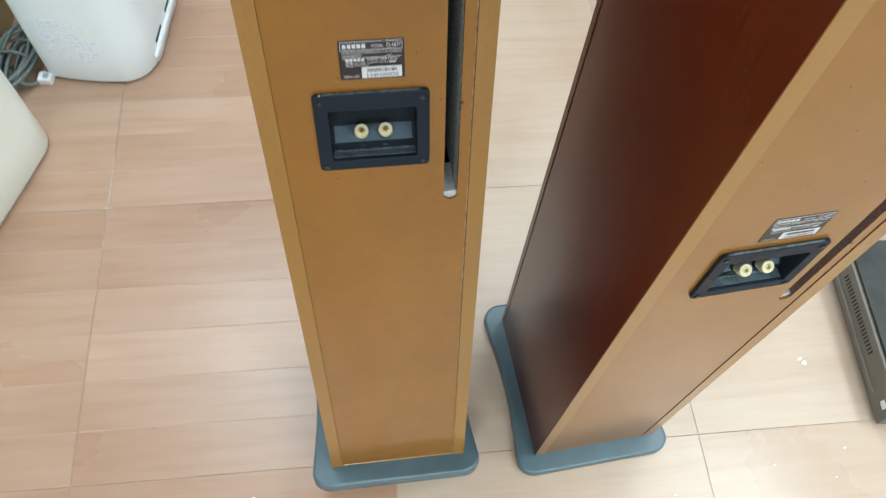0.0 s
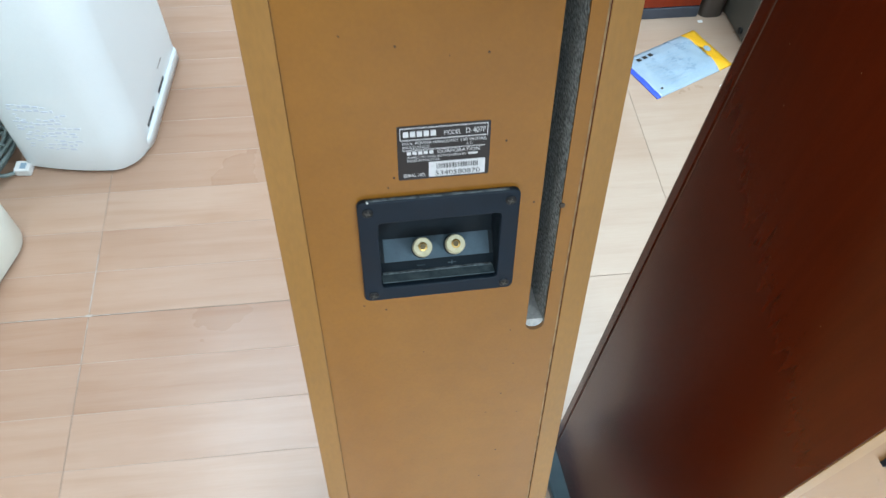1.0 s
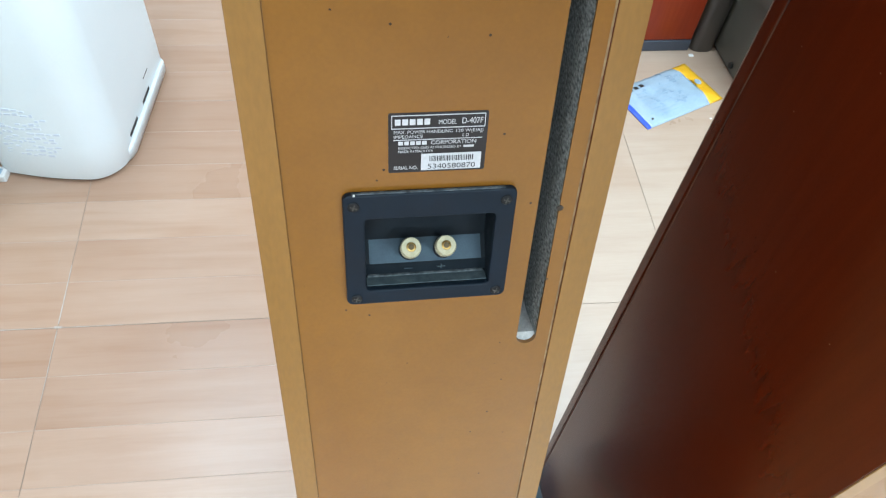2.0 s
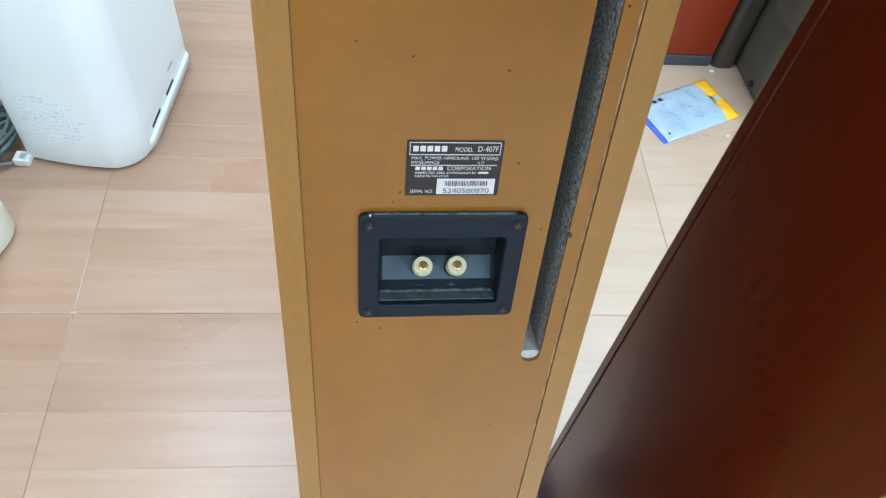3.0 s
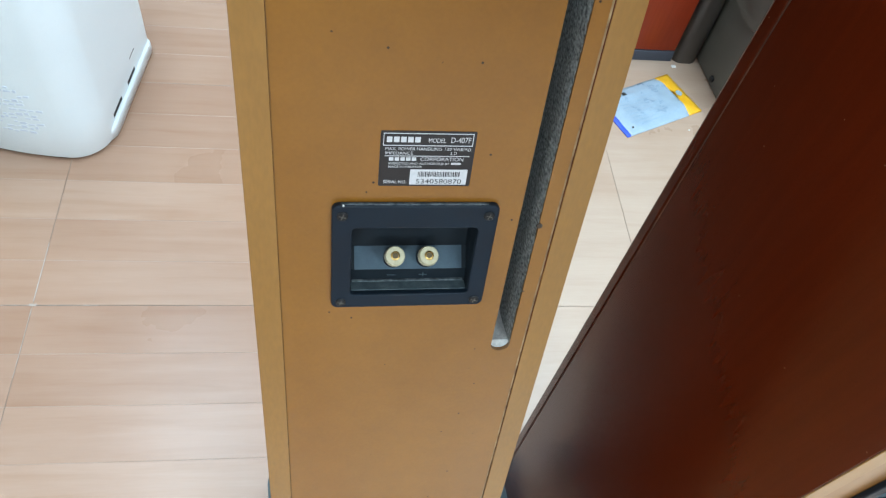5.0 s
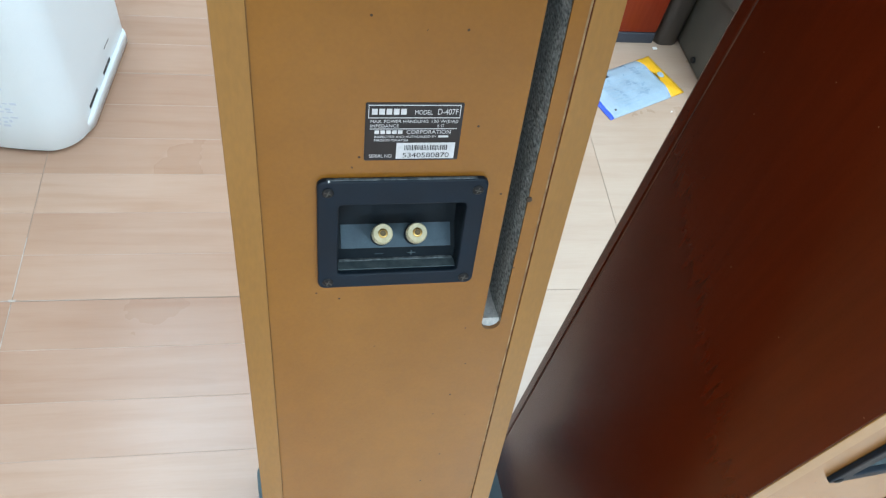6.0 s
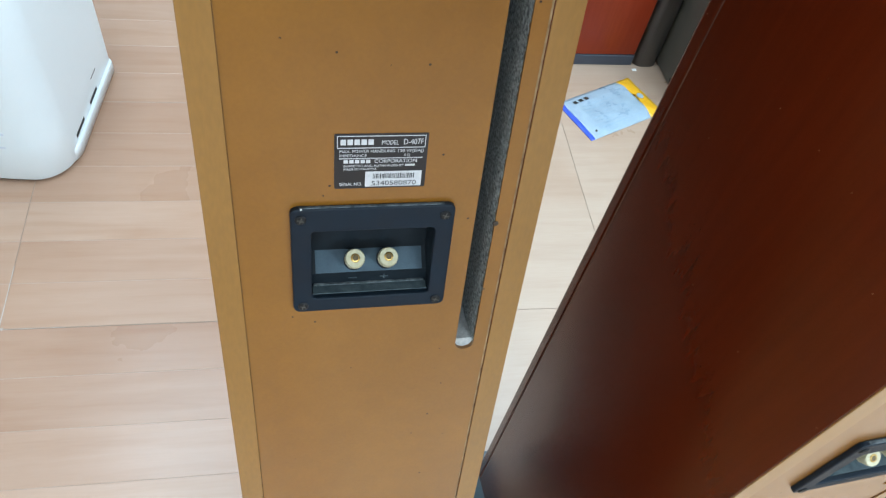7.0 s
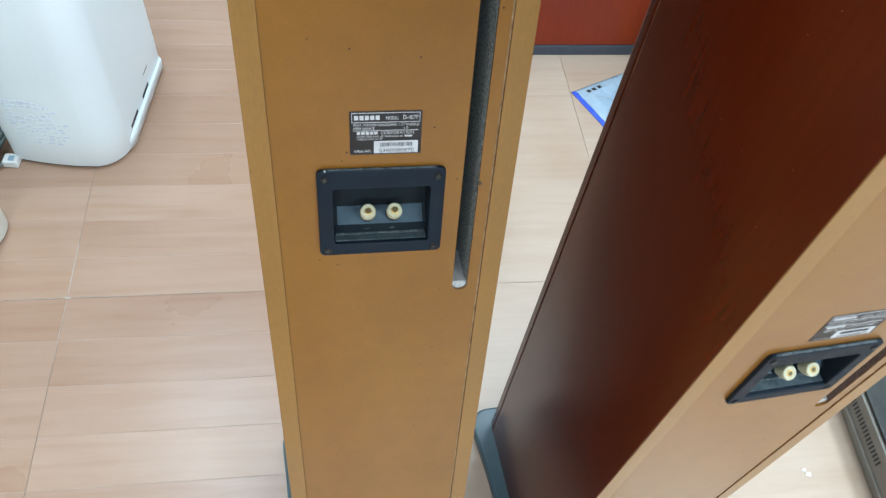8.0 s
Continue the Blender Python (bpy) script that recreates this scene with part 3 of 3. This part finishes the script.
# ---- white appliances on the floor ----
def appliance(m, mat, label, w, d, h, vents):
    ob = thing("floor_appliance", label, "appliance", m, "white plastic appliances")

    def bow(x):
        """How far the curved front stands proud at x."""
        return 0.011 * math.sin(math.pi * min(1, max(0, x / w)))

    def bowed(loop):
        """The outline with its front edge curved outwards."""
        out = []
        for (xa, ya), (xb, yb) in zip(loop, loop[1:] + loop[:1]):
            n = 10 if math.hypot(xb - xa, yb - ya) > 0.05 else 1
            for i in range(n):
                x, y = xa + (xb - xa) * i / n, ya + (yb - ya) * i / n
                out.append((x, y - bow(x) * max(0, 1 - y / 0.06)))
        return out

    part("foot_rim", prism(bowed(round_loop(0.006, w - 0.016, 0.006, d - 0.006, [0.012, 0.062, 0.02, 0.012], 8)), 0.0, 0.007), SHADOW_GAP, ob, "dark rubber foot rim")
    body = bmesh.new()
    rings = []
    for z, inset in ((0.007, 0.002), (0.011, 0.0), (0.10, 0.0), (h * 0.5, 0.001), (h - 0.03, 0.004), (h - 0.008, 0.010), (h, 0.022)):
        rings.append([body.verts.new((x, y, z)) for x, y in bowed(round_loop(inset, w - 0.007 - inset, inset, d - inset, [0.014, 0.062, 0.03, 0.014], 12))])
    for a, b in zip(rings, rings[1:]):
        for i in range(len(a)):
            j = (i + 1) % len(a)
            body.faces.new((a[i], a[j], b[j], b[i]))
    body.faces.new(rings[0][::-1])
    body.faces.new(rings[-1])
    shell = smooth(part("shell", body, mat, ob))
    lip = prism(round_loop(w - 0.075, w - 0.001, 0.030, d - 0.010, [0.012, 0.05, 0.02, 0.01], 8), 0.007, 0.034, 0.006, 3)
    smooth(part("lower_lip", lip, mat, ob, "projecting lower lip"))
    if vents:
        for y, length, z in ((0.085, 0.055, 0.040), (0.185, 0.05, 0.038), (0.22, 0.035, 0.078)):
            part("vent", block(w - 0.0076, w - 0.0066, y, y + length, z, z + (0.009 if z < 0.05 else 0.0025), 0.0003, 1), SHADOW_GAP, shell, "dark vent opening")
    # faded printed notice: uneven rows of short strokes
    rnd = random.Random(9)
    for r in range(11):
        z = 0.075 + r * 0.0115
        x = 0.035 + rnd.uniform(0, 0.012)
        while x < 0.15 - abs(r - 5) * 0.004:
            k = rnd.uniform(0.005, 0.015)
            if rnd.random() < 0.8:
                up = rnd.uniform(-0.003, 0.003)
                part("printed_bar", block(x, x + k, -0.0005 - bow(x + k / 2), 0.003 - bow(x + k / 2), z + up, z + up + rnd.uniform(0.002, 0.007)), BLUE_INK, shell)
            x += k + 0.004
    return ob


appliance(pose(-0.908, 1.050, 0, 0, 0, -12), WHITE, "white plastic floor appliance with rounded corner and faded blue notice", 0.2485, 0.36, 0.62, True)
appliance(pose(-1.115, 0.417, 0, 0, 0, 63), CREAM, "cream-white plastic floor appliance with faded blue notice", 0.53, 0.30, 0.60, False)

third = thing("storage_bin", "olive-cream plastic bin standing behind the coiled cable", "bin", pose(-1.36, 1.10, 0, 0, 0, -6))
smooth(part("bin_wall", prism(round_loop(0, 0.34, 0, 0.34, 0.03, 6), 0.0, 0.5, 0.012, 3), OLIVE, third))
part("bin_rim", prism(round_loop(-0.006, 0.346, -0.006, 0.346, 0.032, 6), 0.49, 0.512, 0.004, 2), OLIVE, third)


# ---- coiled cable ----
def tube(name, pts, radius, mat, parent, label="", cyclic=False):
    data = bpy.data.curves.new(name, "CURVE")
    data.dimensions, data.bevel_depth, data.bevel_resolution = "3D", radius, 3
    s = data.splines.new("NURBS")
    s.points.add(len(pts) - 1)
    for p, q in zip(s.points, pts):
        p.co = (*q, 1)
    s.order_u, s.use_endpoint_u, s.use_cyclic_u = 4, not cyclic, cyclic
    data.materials.append(mat)
    tmp = new(name, data)
    bpy.context.view_layer.update()
    mesh = bpy.data.meshes.new_from_object(tmp.evaluated_get(bpy.context.evaluated_depsgraph_get()))
    bpy.data.objects.remove(tmp)
    ob = new(name, mesh)
    ob.parent = parent
    smooth(ob)
    return tagged(ob, label) if label else ob


def coiled_cable():
    c = thing("power_cable", "grey-green power cable in a tied coil with white plug", "cable", pose(-0.972, 1.085, 0, 0, 0, 80))
    rnd = random.Random(3)
    for k in range(9):
        a, b = 0.085 + rnd.uniform(-0.018, 0.012), 0.030 + rnd.uniform(-0.012, 0.012)
        z = 0.006 + 0.0105 * (k // 2) + rnd.uniform(0, 0.004)
        ox, oy = rnd.uniform(-0.012, 0.012), rnd.uniform(-0.01, 0.01)
        pts = [(ox + a * math.cos(u), oy + b * math.sin(u) * (1 + 0.3 * math.cos(u)), max(0.0045, z + 0.008 * math.sin(u * 2 + k))) for u in (2 * math.pi * i / 12 for i in range(12))]
        tube("cable_turn", pts, 0.0042, CABLE, c, "", True)
    tube("tie", [(0.002 + 0.004 * math.cos(u), 0.042 * math.cos(u), 0.030 + 0.030 * math.sin(u)) for u in (2 * math.pi * i / 10 for i in range(10))], 0.004, CABLE, c, "", True)
    tube("lead", [(-0.060, -0.02, 0.03), (-0.065, -0.03, 0.02), (-0.055, -0.042, 0.010), (-0.040, -0.054, 0.009)], 0.0042, CABLE, c)
    plug = part("plug", block(-0.046, -0.018, -0.083, -0.051, 0.0, 0.018, 0.003, 2), PAPER, c, "white plastic plug")
    part("plug_recess", block(-0.040, -0.025, -0.075, -0.063, 0.0178, 0.0185), BAG_INK, plug)
    return c


coiled_cable()


# ---- far side: red cabinet, post and grey case ----
def red_cabinet():
    c = thing("low_cabinet", "red-brown laminate cabinet with dark plinth", "cabinet", pose(0, 1.3306, 0, 0, 0, -4.5))
    part("cabinet_body", block(0.20, 0.688, 0.02, 0.45, 0.03, 0.75, 0.002, 1), RED_DOOR, c)
    part("cabinet_door", block(0.203, 0.688, 0.0, 0.0195, 0.033, 0.745, 0.002, 2), RED_DOOR, c, "red-brown laminate door")
    part("plinth", block(0.20, 0.688, -0.002, 0.40, 0.0, 0.031, 0.001, 1), PLINTH, c, "dark blue-grey plinth")
    p = thing("upright_post", "dark walnut round-edged upright post beside cabinet", "post", pose(0.691, 1.268, 0, 0, 0, -4))
    smooth(part("post_shaft", prism(round_loop(0, 0.067, 0, 0.06, 0.024, 8), 0.0, 0.95, 0.004, 2), DARK_POST, p))
    s = part("paint_chip", block(0.681, 0.693, 1.250, 1.259, 0.0, 0.003, 0.001, 1), PAPER)
    tagged(s, "small white paint chip lying at the post", "debris")
    return c


red_cabinet()


def grey_case():
    c = thing("equipment_case", "grey painted metal equipment case standing on floor", "electronics", pose(0.747, 1.0, 0, 0, 0, -2.3))
    part("case_body", block(0.002, 0.40, 0.0, 0.36, 0.004, 0.40, 0.006, 3), CASE_METAL, c)
    s = part("case_screw", lathe([(0.001, -0.004), (0.007, -0.004), (0.0085, -0.002), (0.0085, 0.001)], 18), STEEL, c, "dark screw")
    s.matrix_basis = pose(-0.0015, 0.177, 0.028, 0, 0, -90)
    hump = part("side_bulge", disc(0, 0, -0.012, 0.004, 0.12, 40, 0.13), CASE_METAL, c, "raised round pressing")
    hump.matrix_basis = pose(0.0, 0.17, 0.335, 0, 0, -90)
    return c


grey_case()


def component():
    """Flat hi-fi component: side wall with ridge and vents, dark lid."""
    c = thing("hifi_component", "grey-brown metal hi-fi component with side vents, dark top", "electronics", pose(0.665, -0.055, 0, 0, 0, -9))
    part("case_body", block(0.0, 0.42, 0.0, 0.36, 0.008, 0.086, 0.003, 2), GREY_METAL, c)
    part("lid", block(0.006, 0.416, 0.004, 0.356, 0.0862, 0.094, 0.002, 2), DARK_TOP, c, "black painted lid")
    for x in (0.03, 0.36):
        for y in (0.03, 0.30):
            part("foot", disc(0, 0, 0, 0.009, 0.014, 16), SHADOW_GAP, c).matrix_basis = pose(x, y, 0, 90)
    part("ridge", block(-0.004, 0.002, 0.055, 0.31, 0.022, 0.034, 0.0035, 3), GREY_METAL, c, "pressed ridge")
    first = None
    for i in range(22):
        if first is None:
            first = part("vent_slot", block(-0.0006, 0.0006, 0, 0.0035, 0, 0.016), SHADOW_GAP, c, "dark vent slot")
            ob = first
        else:
            ob = new("vent_slot", first.data)
            ob.parent = c
        ob.location = (0, 0.125 + i * 0.0078, 0.050)
    tape = part("tape_scrap", block(-0.0012, 0.0002, 0.018, 0.034, 0.042, 0.056, 0.0004, 1), PAPER, c, "torn white tape scrap")
    return c


component()


# ---- printed bag on the floor ----
def bag():
    m = pose(0.479, 1.013, 0, 0, 0, 19.4) @ Matrix.Diagonal((0.906, 0.888, 0.9, 1))
    b = thing("printed_bag", "flat pale blue plastic bag with yellow header, lying crumpled", "packaging", m)
    L, V = 0.262, 0.158

    def zone(name, u0, u1, mat, label, lift=0.0, wave=0.0):
        bm = bmesh.new()
        nu, nv = max(3, int((u1 - u0) / 0.008)), 18

        def top(u, v):
            edge = min(v, V - v, u, L - u)
            puff = 0.009 * min(1, max(0, edge) / 0.03)
            return 0.0022 + lift + puff * (0.7 + 0.5 * noise.noise(Vector((u * 22, v * 26, 1.5)))) + 0.0015 * noise.noise(Vector((u * 60, v * 60, 4)))

        rows = []
        for i in range(nu + 1):
            row = []
            for j in range(nv + 1):
                v = V * j / nv
                u = u0 + (u1 - u0) * i / nu
                if i == 0 and wave:
                    u += wave * math.sin(v / V * math.pi)
                row.append((u, v))
            rows.append(row)
        hi = [[bm.verts.new((u, v, max(0.0018, top(u, v)))) for u, v in row] for row in rows]
        lo = [[bm.verts.new((u, v, 0.0005)) for u, v in row] for row in rows]
        for i in range(nu):
            for j in range(nv):
                bm.faces.new((hi[i][j], hi[i + 1][j], hi[i + 1][j + 1], hi[i][j + 1]))
                bm.faces.new((lo[i][j], lo[i][j + 1], lo[i + 1][j + 1], lo[i + 1][j]))
        for i in range(nu):
            bm.faces.new((hi[i][0], lo[i][0], lo[i + 1][0], hi[i + 1][0]))
            bm.faces.new((hi[i][nv], hi[i + 1][nv], lo[i + 1][nv], lo[i][nv]))
        for j in range(nv):
            bm.faces.new((hi[0][j], hi[0][j + 1], lo[0][j + 1], lo[0][j]))
            bm.faces.new((hi[nu][j], lo[nu][j], lo[nu][j + 1], hi[nu][j + 1]))
        return smooth(part(name, bm, mat, b, label)), top

    film, top = zone("film", 0.012, L - 0.036, BAG, "pale blue printed film")
    zone("seal", 0.0, 0.0125, BAG_BLUE, "bright blue sealed edge", 0.0003)
    zone("header", L - 0.046, L, YELLOW, "yellow header card", 0.0012, 0.010)

    def mark(u0, u1, v0, v1, mat, name="printed_bar", parent=film):
        bm = bmesh.new()
        n = max(2, int((u1 - u0) / 0.006))
        k = max(2, int((v1 - v0) / 0.006))
        g = [[bm.verts.new((u0 + (u1 - u0) * i / n, v0 + (v1 - v0) * j / k, top(u0 + (u1 - u0) * i / n, v0 + (v1 - v0) * j / k) + 0.0012)) for j in range(k + 1)] for i in range(n + 1)]
        for i in range(n):
            for j in range(k):
                bm.faces.new((g[i][j], g[i + 1][j], g[i + 1][j + 1], g[i][j + 1]))
        return part(name, bm, mat, parent)

    for i in range(3):
        mark(0.040 + i * 0.019, 0.052 + i * 0.019, 0.128, 0.141, DARK_TOP, "printed_block")
    rnd = random.Random(2)
    for i in range(8):
        v = 0.022 + i * 0.0125
        mark(0.035 + rnd.uniform(0, 0.02), 0.13 + rnd.uniform(0, 0.07), v, v + 0.0035, BAG_INK)
    mark(0.028, 0.034, 0.018, 0.024, DARK_TOP, "printed_block")
    hole = part("hang_hole", prism([(0.009 * math.cos(2 * math.pi * i / 20), 0.011 * math.sin(2 * math.pi * i / 20)) for i in range(20)], 0.0, 0.0006), BAG, b, "round hang hole")
    hole.location = (L - 0.022, V / 2, top(L - 0.022, V / 2) + 0.0030)
    return b


bag()


# ---- small scraps on the floor ----
def scrap(x, y, r, seed, label="torn white paper scrap on the floor tile"):
    rnd = random.Random(seed)
    n = 9
    pts = [(r * rnd.uniform(0.35, 1) * math.cos(2 * math.pi * i / n), 0.7 * r * rnd.uniform(0.35, 1) * math.sin(2 * math.pi * i / n)) for i in range(n)]
    ob = part("paper_scrap", prism(pts, 0.0002, 0.0022), PAPER)
    ob.location = (x, y, 0)
    return tagged(ob, label, "debris")


scrap(0.581, 0.087, 0.009, 1)
scrap(0.576, 0.096, 0.006, 5)
for i, (x, y) in enumerate(((0.443, -0.092), (0.55, -0.134), (0.589, -0.085), (0.24, -0.11), (-0.508, 0.019), (0.645, 1.03))):
    scrap(x, y, 0.0035, 20 + i, "tiny white crumb on the floor tile")


# ---- floor tiles ----
def tiled_floor():
    f = tagged(part("floor", block(-2.3, 2.5, -4.6, 2.9, -0.05, -0.0016), GROUT), "wood-print ceramic tile floor with pale grout joints", "floor", kind="structure")

    def tile_mesh(name, mat, groove, edge, g, n):
        bm = bmesh.new()
        s = TILE - 2 * g
        for i in range(n):
            y0, y1 = g + s * i / n, g + s * (i + 1) / n
            a, b = groove * 0.6, groove
            zz = -0.0005
            lo = [bm.verts.new(c) for c in ((g, y0, zz), (TILE - g, y0, zz), (TILE - g, y1, zz), (g, y1, zz))]
            hi = [bm.verts.new(c) for c in ((g + a, y0 + b, 0), (TILE - g - a, y0 + b, 0), (TILE - g - a, y1 - b, 0), (g + a, y1 - b, 0))]
            bm.faces.new(hi)
            for k in range(4):
                j = (k + 1) % 4
                bm.faces.new((lo[k], lo[j], hi[j], hi[k])).material_index = 1
        data = bpy.data.meshes.new(name)
        bmesh.ops.recalc_face_normals(bm, faces=bm.faces[:])
        bm.to_mesh(data)
        bm.free()
        data.materials.append(mat)
        data.materials.append(edge)
        return data

    wood, pale = tile_mesh("tile", TILE_WOOD, 0.0009, TILE_EDGE, 0.0004, 6), tile_mesh("tile", TILE_PALE, 0.0005, TILE_PALE, 0.0004, 1)
    for i in range(-6, 6):
        for j in range(-9, 7):
            m = FLOOR @ Matrix.Translation((i * TILE, j * TILE, 0))
            cs = [m @ Vector((a * TILE, b * TILE, 0)) for a in (0, 1) for b in (0, 1)]
            x0, x1, y0, y1 = min(c.x for c in cs), max(c.x for c in cs), min(c.y for c in cs), max(c.y for c in cs)
            if x1 < -2.28 or x0 > 2.48 or y1 < -4.58 or y0 > 2.88:
                continue
            data = pale if i >= -1 else wood
            if x0 < -2.3 or x1 > 2.5 or y0 < -4.6 or y1 > 2.9:
                # border tile, cut along the walls
                bm = bmesh.new()
                bm.from_mesh(data)
                bm.transform(m)
                for co, no in (((-2.3, 0, 0), (-1, 0, 0)), ((2.5, 0, 0), (1, 0, 0)), ((0, -4.6, 0), (0, -1, 0)), ((0, 2.9, 0), (0, 1, 0))):
                    bmesh.ops.bisect_plane(bm, geom=bm.verts[:] + bm.edges[:] + bm.faces[:], plane_co=co, plane_no=no, clear_outer=True)
                bm.transform(m.inverted())
                cut = bpy.data.meshes.new("tile")
                bm.to_mesh(cut)
                bm.free()
                for one in data.materials:
                    cut.materials.append(one)
                data = cut
            ob = new("tile", data)
            ob.parent = f
            ob.matrix_basis = m

    # white filler left in the joints round one tile corner
    for x0, x1, y0, y1 in ((-0.0017, 0.0017, 0.008, 0.135), (-0.0009, 0.0009, -0.14, -0.008), (-0.006, 0.007, -0.004, 0.005), (-0.15, -0.007, -0.0010, 0.0009), (0.008, 0.11, -0.0008, 0.0007)):
        bm = bmesh.new()
        n = 14
        lines = []
        for k in range(n + 1):
            if y1 - y0 > x1 - x0:
                y, c, r = y0 + (y1 - y0) * k / n, (x0 + x1) / 2, (x1 - x0) / 2 * (0.55 + 0.45 * noise.noise(Vector((k * 0.9, x0 * 900, 2))))
                lines.append(((c - r, y), (c + r, y)))
            else:
                x, c, r = x0 + (x1 - x0) * k / n, (y0 + y1) / 2, (y1 - y0) / 2 * (0.6 + 0.4 * noise.noise(Vector((k * 0.9, y1 * 900, 5))))
                lines.append(((x, c + r), (x, c - r)))
        rows = [[bm.verts.new((*p, 0.0006)) for p in pair] for pair in lines]
        for a, b in zip(rows, rows[1:]):
            bm.faces.new((a[0], a[1], b[1], b[0]))
        fill = part("joint_filler", bm, FILLER, f, "white joint filler")
        fill.matrix_basis = FLOOR @ Matrix.Translation((-2 * TILE, TILE, 0))


tiled_floor()
